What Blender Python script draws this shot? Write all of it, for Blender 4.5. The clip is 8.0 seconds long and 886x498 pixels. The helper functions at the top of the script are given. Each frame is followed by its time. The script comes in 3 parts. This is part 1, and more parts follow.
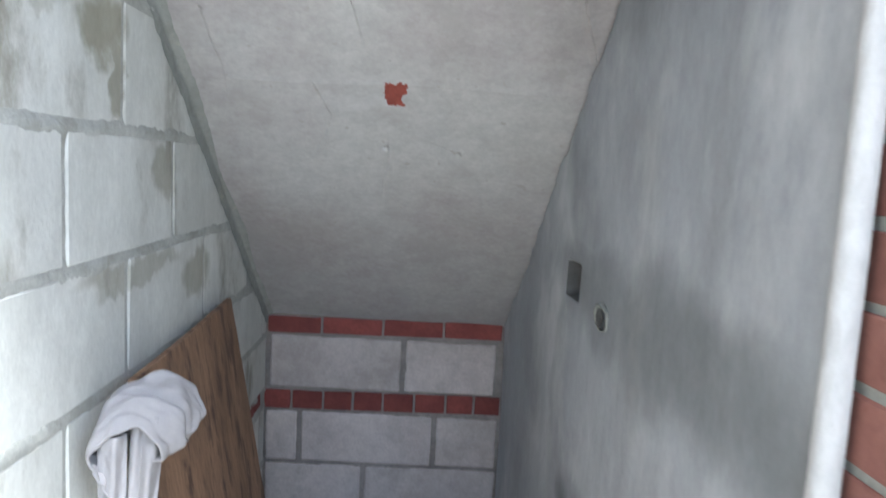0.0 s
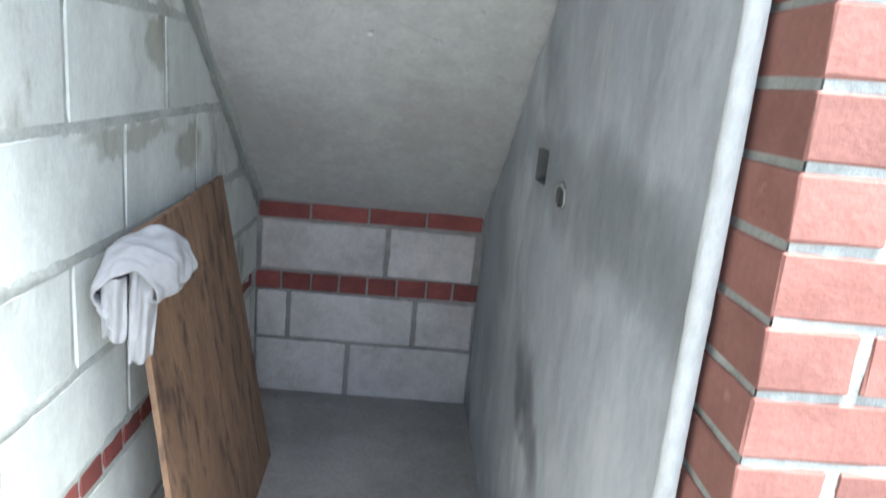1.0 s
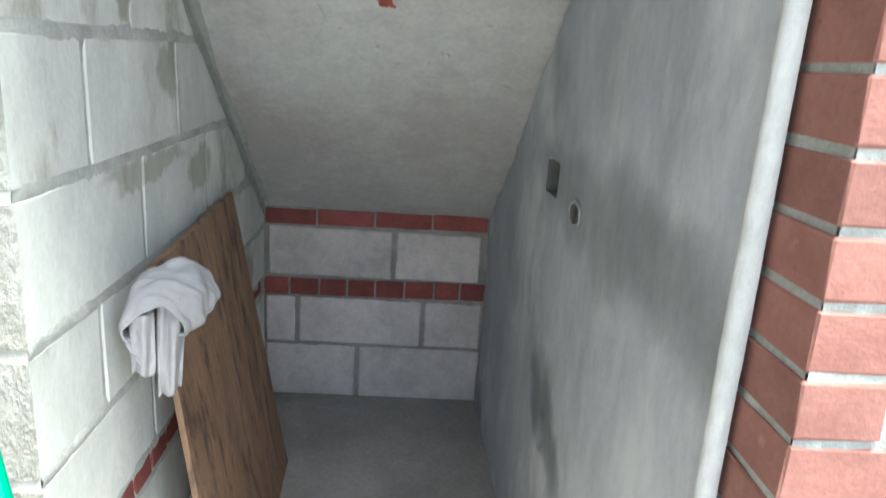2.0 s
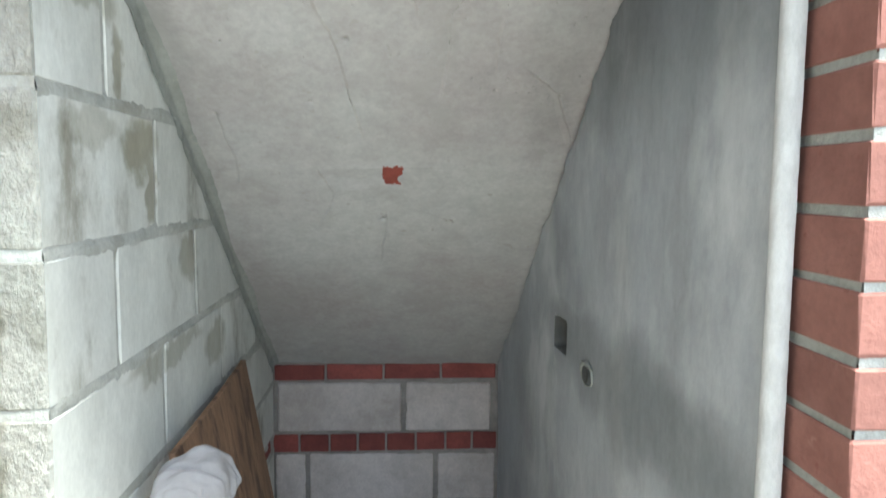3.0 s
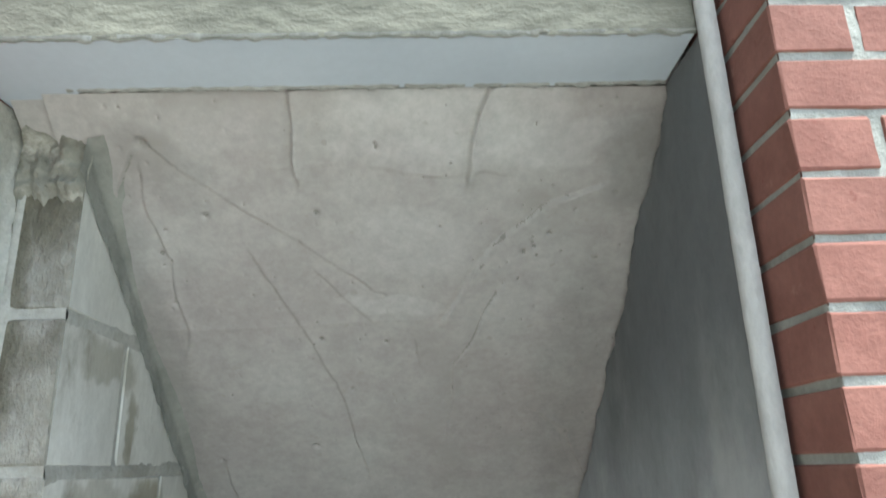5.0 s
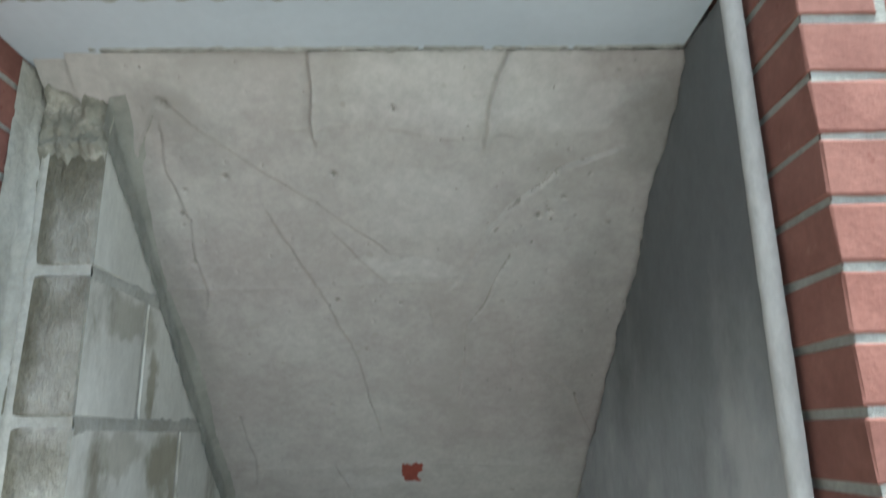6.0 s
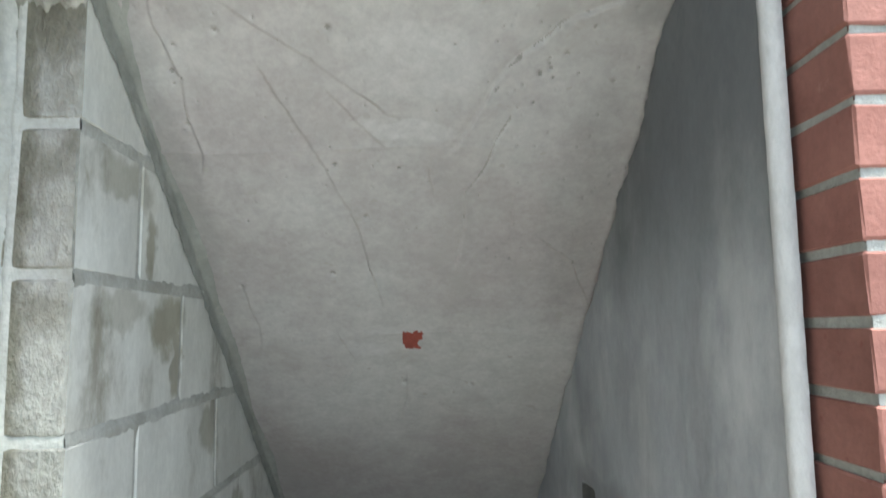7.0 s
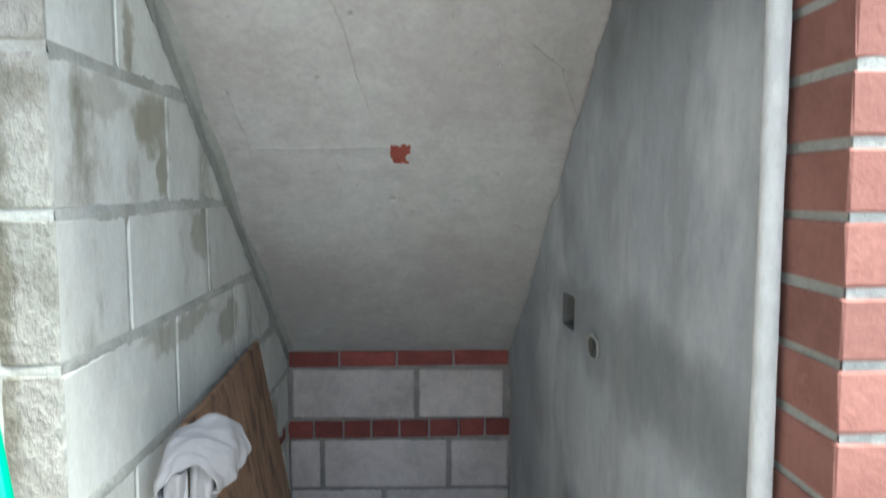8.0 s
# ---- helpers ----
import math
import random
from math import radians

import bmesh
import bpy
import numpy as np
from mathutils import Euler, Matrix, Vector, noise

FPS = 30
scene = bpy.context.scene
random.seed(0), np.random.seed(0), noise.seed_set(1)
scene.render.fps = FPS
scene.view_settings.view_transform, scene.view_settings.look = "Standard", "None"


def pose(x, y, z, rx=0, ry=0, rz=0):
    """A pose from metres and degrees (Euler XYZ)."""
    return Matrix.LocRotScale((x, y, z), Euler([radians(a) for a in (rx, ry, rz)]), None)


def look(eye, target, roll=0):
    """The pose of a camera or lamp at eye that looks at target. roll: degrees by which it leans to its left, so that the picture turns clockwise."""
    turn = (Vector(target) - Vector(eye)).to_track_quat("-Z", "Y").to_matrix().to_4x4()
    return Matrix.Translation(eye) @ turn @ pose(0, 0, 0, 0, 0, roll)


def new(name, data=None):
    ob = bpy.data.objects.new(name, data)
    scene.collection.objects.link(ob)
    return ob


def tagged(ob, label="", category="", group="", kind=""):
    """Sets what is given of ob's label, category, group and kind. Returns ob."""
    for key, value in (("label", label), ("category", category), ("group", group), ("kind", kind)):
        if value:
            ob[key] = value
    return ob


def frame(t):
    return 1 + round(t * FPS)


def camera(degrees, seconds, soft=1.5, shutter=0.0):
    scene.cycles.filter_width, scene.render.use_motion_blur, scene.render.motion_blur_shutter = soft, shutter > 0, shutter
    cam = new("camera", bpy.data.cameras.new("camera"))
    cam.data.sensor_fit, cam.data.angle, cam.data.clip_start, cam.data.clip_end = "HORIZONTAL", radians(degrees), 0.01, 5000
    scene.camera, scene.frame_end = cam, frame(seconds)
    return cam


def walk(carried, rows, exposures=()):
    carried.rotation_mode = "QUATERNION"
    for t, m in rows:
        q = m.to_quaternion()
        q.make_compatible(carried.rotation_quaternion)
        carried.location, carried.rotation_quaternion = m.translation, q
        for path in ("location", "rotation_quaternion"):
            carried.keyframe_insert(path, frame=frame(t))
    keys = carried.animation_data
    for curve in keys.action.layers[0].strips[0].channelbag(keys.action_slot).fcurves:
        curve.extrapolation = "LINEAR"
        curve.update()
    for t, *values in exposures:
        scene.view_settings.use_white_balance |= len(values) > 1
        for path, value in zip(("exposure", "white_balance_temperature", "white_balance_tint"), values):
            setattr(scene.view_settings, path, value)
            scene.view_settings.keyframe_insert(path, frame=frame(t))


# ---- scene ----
cam = camera(65.32, 8.0, soft=1.6, shutter=0.35)
PATH = [
    (0, (0.495, -0.736, 1.3), (0.541, 1.251, 1.073), 3.13),
    (0.5, (0.552, -0.812, 1.296), (0.61, 1.15, 0.912), 4.33),
    (1, (0.543, -0.852, 1.254), (0.615, 1.089, 0.778), 5.40),
    (1.2, (0.513, -0.857, 1.25), (0.573, 1.06, 0.681), 4.39),
    (1.75, (0.497, -0.853, 1.304), (0.583, 1.061, 0.729), 3.77),
    (2.3, (0.48, -0.849, 1.358), (0.595, 1.106, 0.952), 3.15),
    (2.5, (0.47, -0.852, 1.384), (0.588, 1.12, 1.074), 1.82),
    (3, (0.457, -0.876, 1.427), (0.55, 1.113, 1.242), 0.50),
    (3.5, (0.468, -0.869, 1.449), (0.534, 1.129, 1.499), 0.71),
    (4, (0.469, -0.882, 1.494), (0.534, 1.11, 1.659), -1.46),
    (4.5, (0.49, -0.896, 1.521), (0.514, 1.068, 1.902), -1.59),
    (4.7, (0.488, -0.905, 1.536), (0.53, 1.039, 2.003), -1.76),
    (5.25, (0.476, -0.918, 1.539), (0.521, 0.967, 2.205), -1.34),
    (5.8, (0.465, -0.931, 1.542), (0.514, 0.972, 2.156), -0.92),
    (6, (0.465, -0.923, 1.522), (0.496, 1.007, 2.047), -0.83),
    (6.5, (0.468, -0.905, 1.496), (0.474, 1.063, 1.855), -0.74),
    (7, (0.472, -0.898, 1.47), (0.491, 1.088, 1.702), -0.66),
    (7.5, (0.475, -0.88, 1.434), (0.494, 1.119, 1.478), 0.43),
    (8, (0.482, -0.897, 1.367), (0.52, 1.095, 1.195), -0.01),
]
walk(cam, [(t, look(eye, target, roll)) for t, eye, target, roll in PATH],
     [(0.0, 2.45, 5750, 5), (0.5, 2.62, 5550, 2), (1.2, 2.44, 5700, 0), (2.5, 2.3, 6050, -1), (3.5, 2.28, 6050, -1), (4.5, 1.85, 6050, -2), (6.0, 1.4, 5950, -2), (7.0, 1.85, 6000, 0), (8.0, 2.1, 5900, 0)])

# ---- world, daylight ----
world = bpy.data.worlds.new("overcast_sky")
scene.world = world
world.use_nodes = True
wn, wl = world.node_tree.nodes, world.node_tree.links
sky = wn.new("ShaderNodeTexSky")
sky.sky_type = "NISHITA"
sky.sun_disc = False
sky.sun_elevation = radians(75)
sky.sun_rotation = radians(137)
sky.dust_density = 4.0
sky.ozone_density = 1.0
wn["Background"].inputs["Strength"].default_value = 0.15
wl.new(sky.outputs["Color"], wn["Background"].inputs["Color"])
sun_data = bpy.data.lights.new("sun", "SUN")
sun_data.energy, sun_data.angle, sun_data.color = 4.6, radians(22), (1.0, 0.97, 0.92)
sun = new("sun", sun_data)
sun.matrix_world = look((1.8, -1.95, 10.0), (0, 0, 0))


# ---- materials ----
def mat(name, a, b, rough=0.9, scale=6.0, fine=90.0, bump=0.3, fine_amount=0.25, stain=None, stain_scale=3.0,
        stain_cut=(0.5, 0.65), stretch=(1, 1, 1), vary=0.0, bump_dist=0.003, spots=None, mid=0.0):
    """A matt surface: two colours mixed by a broad noise, fine grain, optional stains, bump, and a difference from piece to piece."""
    m = bpy.data.materials.new(name)
    m.use_nodes = True
    n, l = m.node_tree.nodes, m.node_tree.links
    bsdf = n["Principled BSDF"]
    bsdf.inputs["Roughness"].default_value = rough
    tc, info = n.new("ShaderNodeTexCoord"), n.new("ShaderNodeObjectInfo")
    mp = n.new("ShaderNodeMapping")
    mp.inputs["Scale"].default_value = stretch
    off = n.new("ShaderNodeVectorMath")
    off.operation = "MULTIPLY_ADD"
    rnd = n.new("ShaderNodeCombineXYZ")
    for k in range(3):
        l.new(info.outputs["Random"], rnd.inputs[k])
    off.inputs[1].default_value = (37, 53, 71)
    l.new(rnd.outputs[0], off.inputs[0])
    l.new(tc.outputs["Object"], off.inputs[2])
    l.new(off.outputs[0], mp.inputs["Vector"])

    def tex(s, detail=6, roughness=0.6):
        t = n.new("ShaderNodeTexNoise")
        t.inputs["Scale"].default_value, t.inputs["Detail"].default_value, t.inputs["Roughness"].default_value = s, detail, roughness
        l.new(mp.outputs[0], t.inputs["Vector"])
        return t.outputs["Fac"]

    def ramp(fac, lo, hi):
        r = n.new("ShaderNodeMapRange")
        r.interpolation_type = "SMOOTHSTEP"
        r.inputs["From Min"].default_value, r.inputs["From Max"].default_value = lo, hi
        l.new(fac, r.inputs["Value"])
        return r.outputs[0]

    def mix(fac, x, y, kind="MIX"):
        k = n.new("ShaderNodeMix")
        k.data_type, k.blend_type = "RGBA", kind
        if isinstance(fac, float):
            k.inputs[0].default_value = fac
        else:
            l.new(fac, k.inputs[0])
        for value, socket in ((x, k.inputs[6]), (y, k.inputs[7])):
            if isinstance(value, tuple):
                socket.default_value = (*value, 1)
            else:
                l.new(value, socket)
        return k.outputs[2]

    col = mix(ramp(tex(scale), 0.3, 0.7), a, b)
    grain = tex(fine, 4, 0.7)
    col = mix(fine_amount, col, mix(ramp(grain, 0.25, 0.75), (0.25, 0.25, 0.25), (1.0, 1.0, 1.0)), "MULTIPLY")
    if mid:
        col = mix(mid, col, mix(ramp(tex(fine * 0.28, 5, 0.65), 0.34, 0.66), (0.55, 0.54, 0.53), (1.0, 1.0, 1.0)), "MULTIPLY")
    if stain:
        col = mix(ramp(tex(stain_scale, 9, 0.68), *stain_cut), col, stain)
    if spots:
        col = mix(ramp(tex(fine * 0.45, 2, 0.5), 0.68, 0.74), col, spots)
    if vary:
        v = n.new("ShaderNodeMapRange")
        v.inputs["To Min"].default_value, v.inputs["To Max"].default_value = 1 - vary, 1 + vary
        l.new(info.outputs["Random"], v.inputs["Value"])
        hsv = n.new("ShaderNodeHueSaturation")
        l.new(v.outputs[0], hsv.inputs["Value"])
        l.new(col, hsv.inputs["Color"])
        col = hsv.outputs["Color"]
    l.new(col, bsdf.inputs["Base Color"])
    bp = n.new("ShaderNodeBump")
    bp.inputs["Strength"].default_value, bp.inputs["Distance"].default_value = bump, bump_dist
    l.new(grain, bp.inputs["Height"])
    l.new(bp.outputs[0], bsdf.inputs["Normal"])
    return m


BLOCK = mat("pale_block", (0.70, 0.70, 0.64), (0.58, 0.58, 0.525), 0.92, 7, 120, 0.35, 0.14,
            stain=(0.27, 0.255, 0.205), stain_scale=4.2, stain_cut=(0.52, 0.70), stretch=(1, 1, 0.55), vary=0.06, mid=0.16)
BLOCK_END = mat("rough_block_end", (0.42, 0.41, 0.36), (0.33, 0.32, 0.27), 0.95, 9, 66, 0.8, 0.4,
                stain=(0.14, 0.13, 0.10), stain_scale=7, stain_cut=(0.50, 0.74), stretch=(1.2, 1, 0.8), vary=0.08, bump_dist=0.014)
BLOCK_BACK = mat("grey_block", (0.57, 0.50, 0.455), (0.46, 0.40, 0.36), 0.92, 6, 110, 0.4, 0.2,
                 stain=(0.34, 0.295, 0.26), stain_scale=7, stain_cut=(0.52, 0.72), vary=0.08, mid=0.25)
MORTAR = mat("grey_mortar", (0.50, 0.50, 0.45), (0.39, 0.39, 0.345), 0.95, 8, 90, 0.8, 0.3,
             stain=(0.31, 0.30, 0.255), stain_scale=8, stain_cut=(0.50, 0.72), bump_dist=0.004)
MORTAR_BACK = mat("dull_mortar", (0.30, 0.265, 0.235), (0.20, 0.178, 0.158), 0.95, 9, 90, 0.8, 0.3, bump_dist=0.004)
FILLET = mat("dark_mortar", (0.35, 0.355, 0.32), (0.25, 0.255, 0.23), 0.95, 10, 80, 0.8, 0.3,
             stain=(0.46, 0.43, 0.34), stain_scale=9, stain_cut=(0.60, 0.70), bump_dist=0.004)
LUMPS = mat("lumpy_mortar", (0.36, 0.355, 0.30), (0.22, 0.217, 0.18), 0.95, 16, 70, 0.9, 0.3,
            stain=(0.42, 0.41, 0.36), stain_scale=22, stain_cut=(0.52, 0.66), bump_dist=0.006)
BAND = mat("dark_red_brick", (0.25, 0.062, 0.048), (0.18, 0.043, 0.035), 0.85, 12, 100, 0.5, 0.3,
           stain=(0.32, 0.20, 0.17), stain_scale=14, stain_cut=(0.66, 0.80), vary=0.18)
BRICK = mat("red_brick", (0.265, 0.118, 0.094), (0.205, 0.084, 0.066), 0.88, 14, 130, 0.30, 0.20,
            stain=(0.36, 0.20, 0.165), stain_scale=16, stain_cut=(0.62, 0.78), vary=0.10, bump_dist=0.004, spots=(0.19, 0.07, 0.055))
POINTING = mat("pale_pointing", (0.42, 0.425, 0.395), (0.31, 0.315, 0.29), 0.95, 14, 120, 0.8, 0.3, bump_dist=0.004)
CEILING = mat("cast_concrete", (0.465, 0.458, 0.435), (0.39, 0.362, 0.348), 0.9, 2.6, 75, 0.28, 0.2,
              stain=(0.33, 0.315, 0.295), stain_scale=5.5, stain_cut=(0.50, 0.74), bump_dist=0.002, mid=0.24, spots=(0.34, 0.325, 0.30))
# dark tone for scuffs, and for shade painted into creases and pits
CRACK = mat("crack_shade_and_scuffs", (0.36, 0.345, 0.32), (0.25, 0.24, 0.222), 0.95, 30, 200, 0.4, 0.3)
RED_MARK = mat("red_clay_spot", (0.29, 0.068, 0.046), (0.21, 0.045, 0.032), 0.85, 30, 160, 0.6, 0.3)
# paler than the plaster: the skylight this edge catches is in its colour
EDGE = mat("smooth_skylit_edge", (0.58, 0.58, 0.57), (0.47, 0.47, 0.46), 0.85, 9, 80, 0.6, 0.25,
           stain=(0.36, 0.355, 0.34), stain_scale=7, stain_cut=(0.54, 0.72), stretch=(1, 1, 0.5))
SOFFIT = mat("pale_paint", (0.54, 0.60, 0.66), (0.48, 0.54, 0.60), 0.8, 3, 70, 0.15, 0.06)
BEAM = mat("greenish_concrete", (0.20, 0.197, 0.16), (0.145, 0.143, 0.118), 0.95, 5, 80, 0.7, 0.3,
           stain=(0.19, 0.19, 0.15), stain_scale=5, stain_cut=(0.50, 0.75), stretch=(0.7, 1, 1.3), bump_dist=0.004)
FLOOR = mat("floor_concrete", (0.34, 0.305, 0.27), (0.25, 0.225, 0.198), 0.95, 4, 60, 0.6, 0.3,
            stain=(0.19, 0.172, 0.15), stain_scale=5, stain_cut=(0.55, 0.75), bump_dist=0.004)
GROUND = mat("yard_paving", (0.34, 0.33, 0.31), (0.26, 0.25, 0.235), 0.95, 1.5, 40, 0.6, 0.3, bump_dist=0.006)
PLY = mat("brown_plywood", (0.34, 0.20, 0.115), (0.24, 0.138, 0.078), 0.8, 7, 60, 0.3, 0.45,
          stain=(0.10, 0.057, 0.036), stain_scale=13, stain_cut=(0.50, 0.63), stretch=(2.0, 2.0, 0.34), bump_dist=0.002)
CLOTH = mat("white_cotton", (0.37, 0.35, 0.34), (0.30, 0.28, 0.27), 0.95, 12, 380, 0.35, 0.1,
            stain=(0.42, 0.31, 0.27), stain_scale=13, stain_cut=(0.64, 0.78), bump_dist=0.0015)
HANDLE = mat("turquoise_plastic", (0.0, 0.25, 0.135), (0.0, 0.21, 0.115), 0.4, 8, 60, 0.1, 0.08)
# near-black colour stands in for the shade inside the wall's holes
HOLE = mat("cavity_shade", (0.11, 0.11, 0.105), (0.07, 0.07, 0.066), 0.95, 30, 120, 0.5, 0.3)


def add_patches(m, patches, tint, wobble=0.34, wob_scale=5.0, across=1, along=2, fade=(0.45, 1.5)):
    """Stains and painted shade with a shape of their own, given on two axes of the wall (y and z): y, z, half width,
    half height, slant, strength.
    """
    n, l = m.node_tree.nodes, m.node_tree.links
    bsdf = n["Principled BSDF"]
    base = bsdf.inputs["Base Color"].links[0].from_socket
    tc, sep = n.new("ShaderNodeTexCoord"), n.new("ShaderNodeSeparateXYZ")
    wob = n.new("ShaderNodeTexNoise")
    wob.inputs["Scale"].default_value, wob.inputs["Detail"].default_value = wob_scale, 7
    l.new(tc.outputs["Object"], wob.inputs["Vector"])
    add = n.new("ShaderNodeVectorMath")
    add.operation = "MULTIPLY_ADD"
    add.inputs[1].default_value = (wobble, wobble, wobble)
    l.new(wob.outputs["Color"], add.inputs[0])
    l.new(tc.outputs["Object"], add.inputs[2])
    l.new(add.outputs[0], sep.inputs[0])

    def calc(op, x, y):
        k = n.new("ShaderNodeMath")
        k.operation = op
        for value, socket in ((x, k.inputs[0]), (y, k.inputs[1])):
            if isinstance(value, (int, float)):
                socket.default_value = value
            else:
                l.new(value, socket)
        return k.outputs[0]

    tint_mask = None
    for y0, z0, ry, rz, slant, strength in patches:
        dy = calc("SUBTRACT", sep.outputs[across], y0 + wobble / 2)
        dz = calc("SUBTRACT", calc("SUBTRACT", sep.outputs[along], z0 + wobble / 2), calc("MULTIPLY", dy, slant))
        ey, ez = calc("DIVIDE", dy, ry), calc("DIVIDE", dz, rz)
        q = n.new("ShaderNodeMapRange")
        q.interpolation_type = "SMOOTHSTEP"
        q.inputs["From Min"].default_value, q.inputs["From Max"].default_value = fade
        q.inputs["To Min"].default_value, q.inputs["To Max"].default_value = strength, 0
        l.new(calc("ADD", calc("MULTIPLY", ey, ey), calc("MULTIPLY", ez, ez)), q.inputs["Value"])
        tint_mask = q.outputs[0] if tint_mask is None else calc("MAXIMUM", tint_mask, q.outputs[0])
    k = n.new("ShaderNodeMix")
    k.data_type, k.blend_type = "RGBA", "MULTIPLY"
    l.new(tint_mask, k.inputs[0])
    l.new(base, k.inputs[6])
    k.inputs[7].default_value = (*tint, 1)
    l.new(k.outputs[2], bsdf.inputs["Base Color"])


# grey cement plaster, stained by dampness, with shade painted along its top
PLASTER = mat("cement_plaster", (0.395, 0.412, 0.43), (0.325, 0.338, 0.352), 0.9, 2.6, 80, 0.35, 0.14, bump_dist=0.002,
              stretch=(1, 1.2, 0.7), stain=(0.46, 0.47, 0.475), stain_scale=2.4, stain_cut=(0.46, 0.66), mid=0.14)
# broad patch at z 1.87: shade under slab and beam put into the colour
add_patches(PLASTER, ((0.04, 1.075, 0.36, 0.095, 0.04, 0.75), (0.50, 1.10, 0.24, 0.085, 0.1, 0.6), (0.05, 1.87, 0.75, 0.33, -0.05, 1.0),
                      # the patch at y 1.44 stands in for a dark void in the corner
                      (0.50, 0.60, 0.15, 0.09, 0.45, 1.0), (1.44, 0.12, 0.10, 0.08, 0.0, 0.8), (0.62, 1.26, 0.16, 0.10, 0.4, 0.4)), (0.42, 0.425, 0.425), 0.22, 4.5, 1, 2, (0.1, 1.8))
add_patches(PLASTER, ((0.30, 0.86, 0.05, 0.22, 0.0, 0.5), (0.72, 0.80, 0.06, 0.25, 0.0, 0.5), (0.02, 1.33, 0.05, 0.20, 0.0, 0.45), (0.30, 1.36, 0.10, 0.10, 0.3, 0.4),
                      (1.02, 0.80, 0.16, 0.12, 0.3, 0.5), (1.15, 0.35, 0.08, 0.20, 0.0, 0.4), (0.10, 0.75, 0.04, 0.15, 0.0, 0.4), (0.66, 1.09, 0.10, 0.10, 0.0, 0.4)),
            (0.76, 0.75, 0.73), 0.22, 7.0, 1, 2, (0.1, 2.0))
add_patches(BLOCK, ((0.33, 1.485, 0.085, 0.05, 0.1, 0.95), (0.390, 1.42, 0.022, 0.06, 0.0, 0.85), (0.25, 1.615, 0.028, 0.06, -0.4, 0.85), (0.60, 1.27, 0.06, 0.05, 0.0, 0.7),
                    (0.80, 1.05, 0.10, 0.05, 0.0, 0.7), (0.14, 1.505, 0.10, 0.03, 0.0, 0.5), (0.46, 1.10, 0.20, 0.025, 0.0, 0.6), (0.16, 1.70, 0.10, 0.035, 0.0, 0.6)),
            (0.50, 0.47, 0.39), 0.10, 17.0)
# dirt that ran down the block ends beside the brick
add_patches(BLOCK_END, ((-0.086, 1.5, 0.030, 1.3, 0.0, 0.85), (-0.04, 1.90, 0.05, 0.07, 0.0, 0.8), (-0.06, 1.69, 0.05, 0.03, 0.0, 0.5), (-0.05, 1.50, 0.05, 0.03, 0.0, 0.5)),
            (0.44, 0.42, 0.34), 0.05, 22.0, 0, 2, (0.1, 1.6))
# pale wash left on the slab behind the beam, grey laitance further in
add_patches(CEILING, ((0.52, -0.03, 0.17, 0.062, 0.0, 0.8), (0.70, -0.01, 0.09, 0.03, -0.25, 0.7), (0.20, -0.03, 0.12, 0.03, 0.0, 0.4), (0.45, 0.13, 0.10, 0.05, 0.0, 0.35),
                      (0.42, 0.235, 0.09, 0.012, 0.1, 0.6), (0.33, 0.72, 0.09, 0.02, 0.0, 0.5)), (1.22, 1.25, 1.28), 0.07, 14.0, 0, 1)
# darker patches along the slab's sides and near its lip
add_patches(CEILING, ((0.79, 0.02, 0.05, 0.07, 0.0, 0.6), (0.10, 0.02, 0.06, 0.05, 0.5, 0.35), (0.74, 0.40, 0.06, 0.25, 0.0, 0.3), (0.02, 0.30, 0.03, 0.30, 0.0, 0.3)),
            (0.66, 0.68, 0.68), 0.07, 12.0, 0, 1)


# ---- small mesh helpers ----
def mesh_of(bm, name, *mats):
    me = bpy.data.meshes.new(name)
    bm.to_mesh(me)
    bm.free()
    for m in mats:
        me.materials.append(m)
    return me


def part(name, data, material=None, parent=None, label=""):
    """Links a bmesh or a mesh as one object under a thing or a part."""
    me = data if isinstance(data, bpy.types.Mesh) else mesh_of(data, name, material)
    ob = new(name, me)
    if parent:
        ob.parent = parent
    return tagged(ob, label)


def box_bm(lo, hi, bevel=0.0, jitter=0.0, seed=0):
    bm = bmesh.new()
    bmesh.ops.create_cube(bm, size=1)
    lo, hi = Vector(lo), Vector(hi)
    for v in bm.verts:
        v.co = Vector([(lo[k] + hi[k]) / 2 + v.co[k] * (hi[k] - lo[k]) for k in range(3)])
    if bevel:
        bmesh.ops.bevel(bm, geom=bm.edges[:], offset=bevel, segments=1, affect="EDGES")
    if jitter:
        rng = random.Random(seed)
        for v in bm.verts:
            v.co += Vector([rng.uniform(-jitter, jitter) for _ in range(3)])
    return bm


def fbm(p, octaves=4):
    return noise.fractal(Vector(p), 1.0, 2.0, octaves)


def sheet(us, vs, place, keep=None):
    """A grid of quads: place(u, v) gives each point. Returns vertices and faces."""
    verts = [place(u, v) for v in vs for u in us]
    w = len(us)
    faces = [(j * w + i, j * w + i + 1, (j + 1) * w + i + 1, (j + 1) * w + i)
             for j in range(len(vs) - 1) for i in range(w - 1) if keep is None or keep(us[i], vs[j])]
    return verts, faces


def from_sheets(name, sheets, mats, pick=None, smooth=True):
    verts, faces = [], []
    for v, f in sheets:
        base = len(verts)
        verts += [tuple(p) for p in v]
        faces += [tuple(k + base for k in q) for q in f]
    me = bpy.data.meshes.new(name)
    me.from_pydata(verts, [], faces)
    for m in mats:
        me.materials.append(m)
    me.polygons.foreach_set("use_smooth", [smooth] * len(faces))
    if pick:
        me.polygons.foreach_set("material_index", [pick([verts[k] for k in q]) for q in faces])
    me.update()
    return me


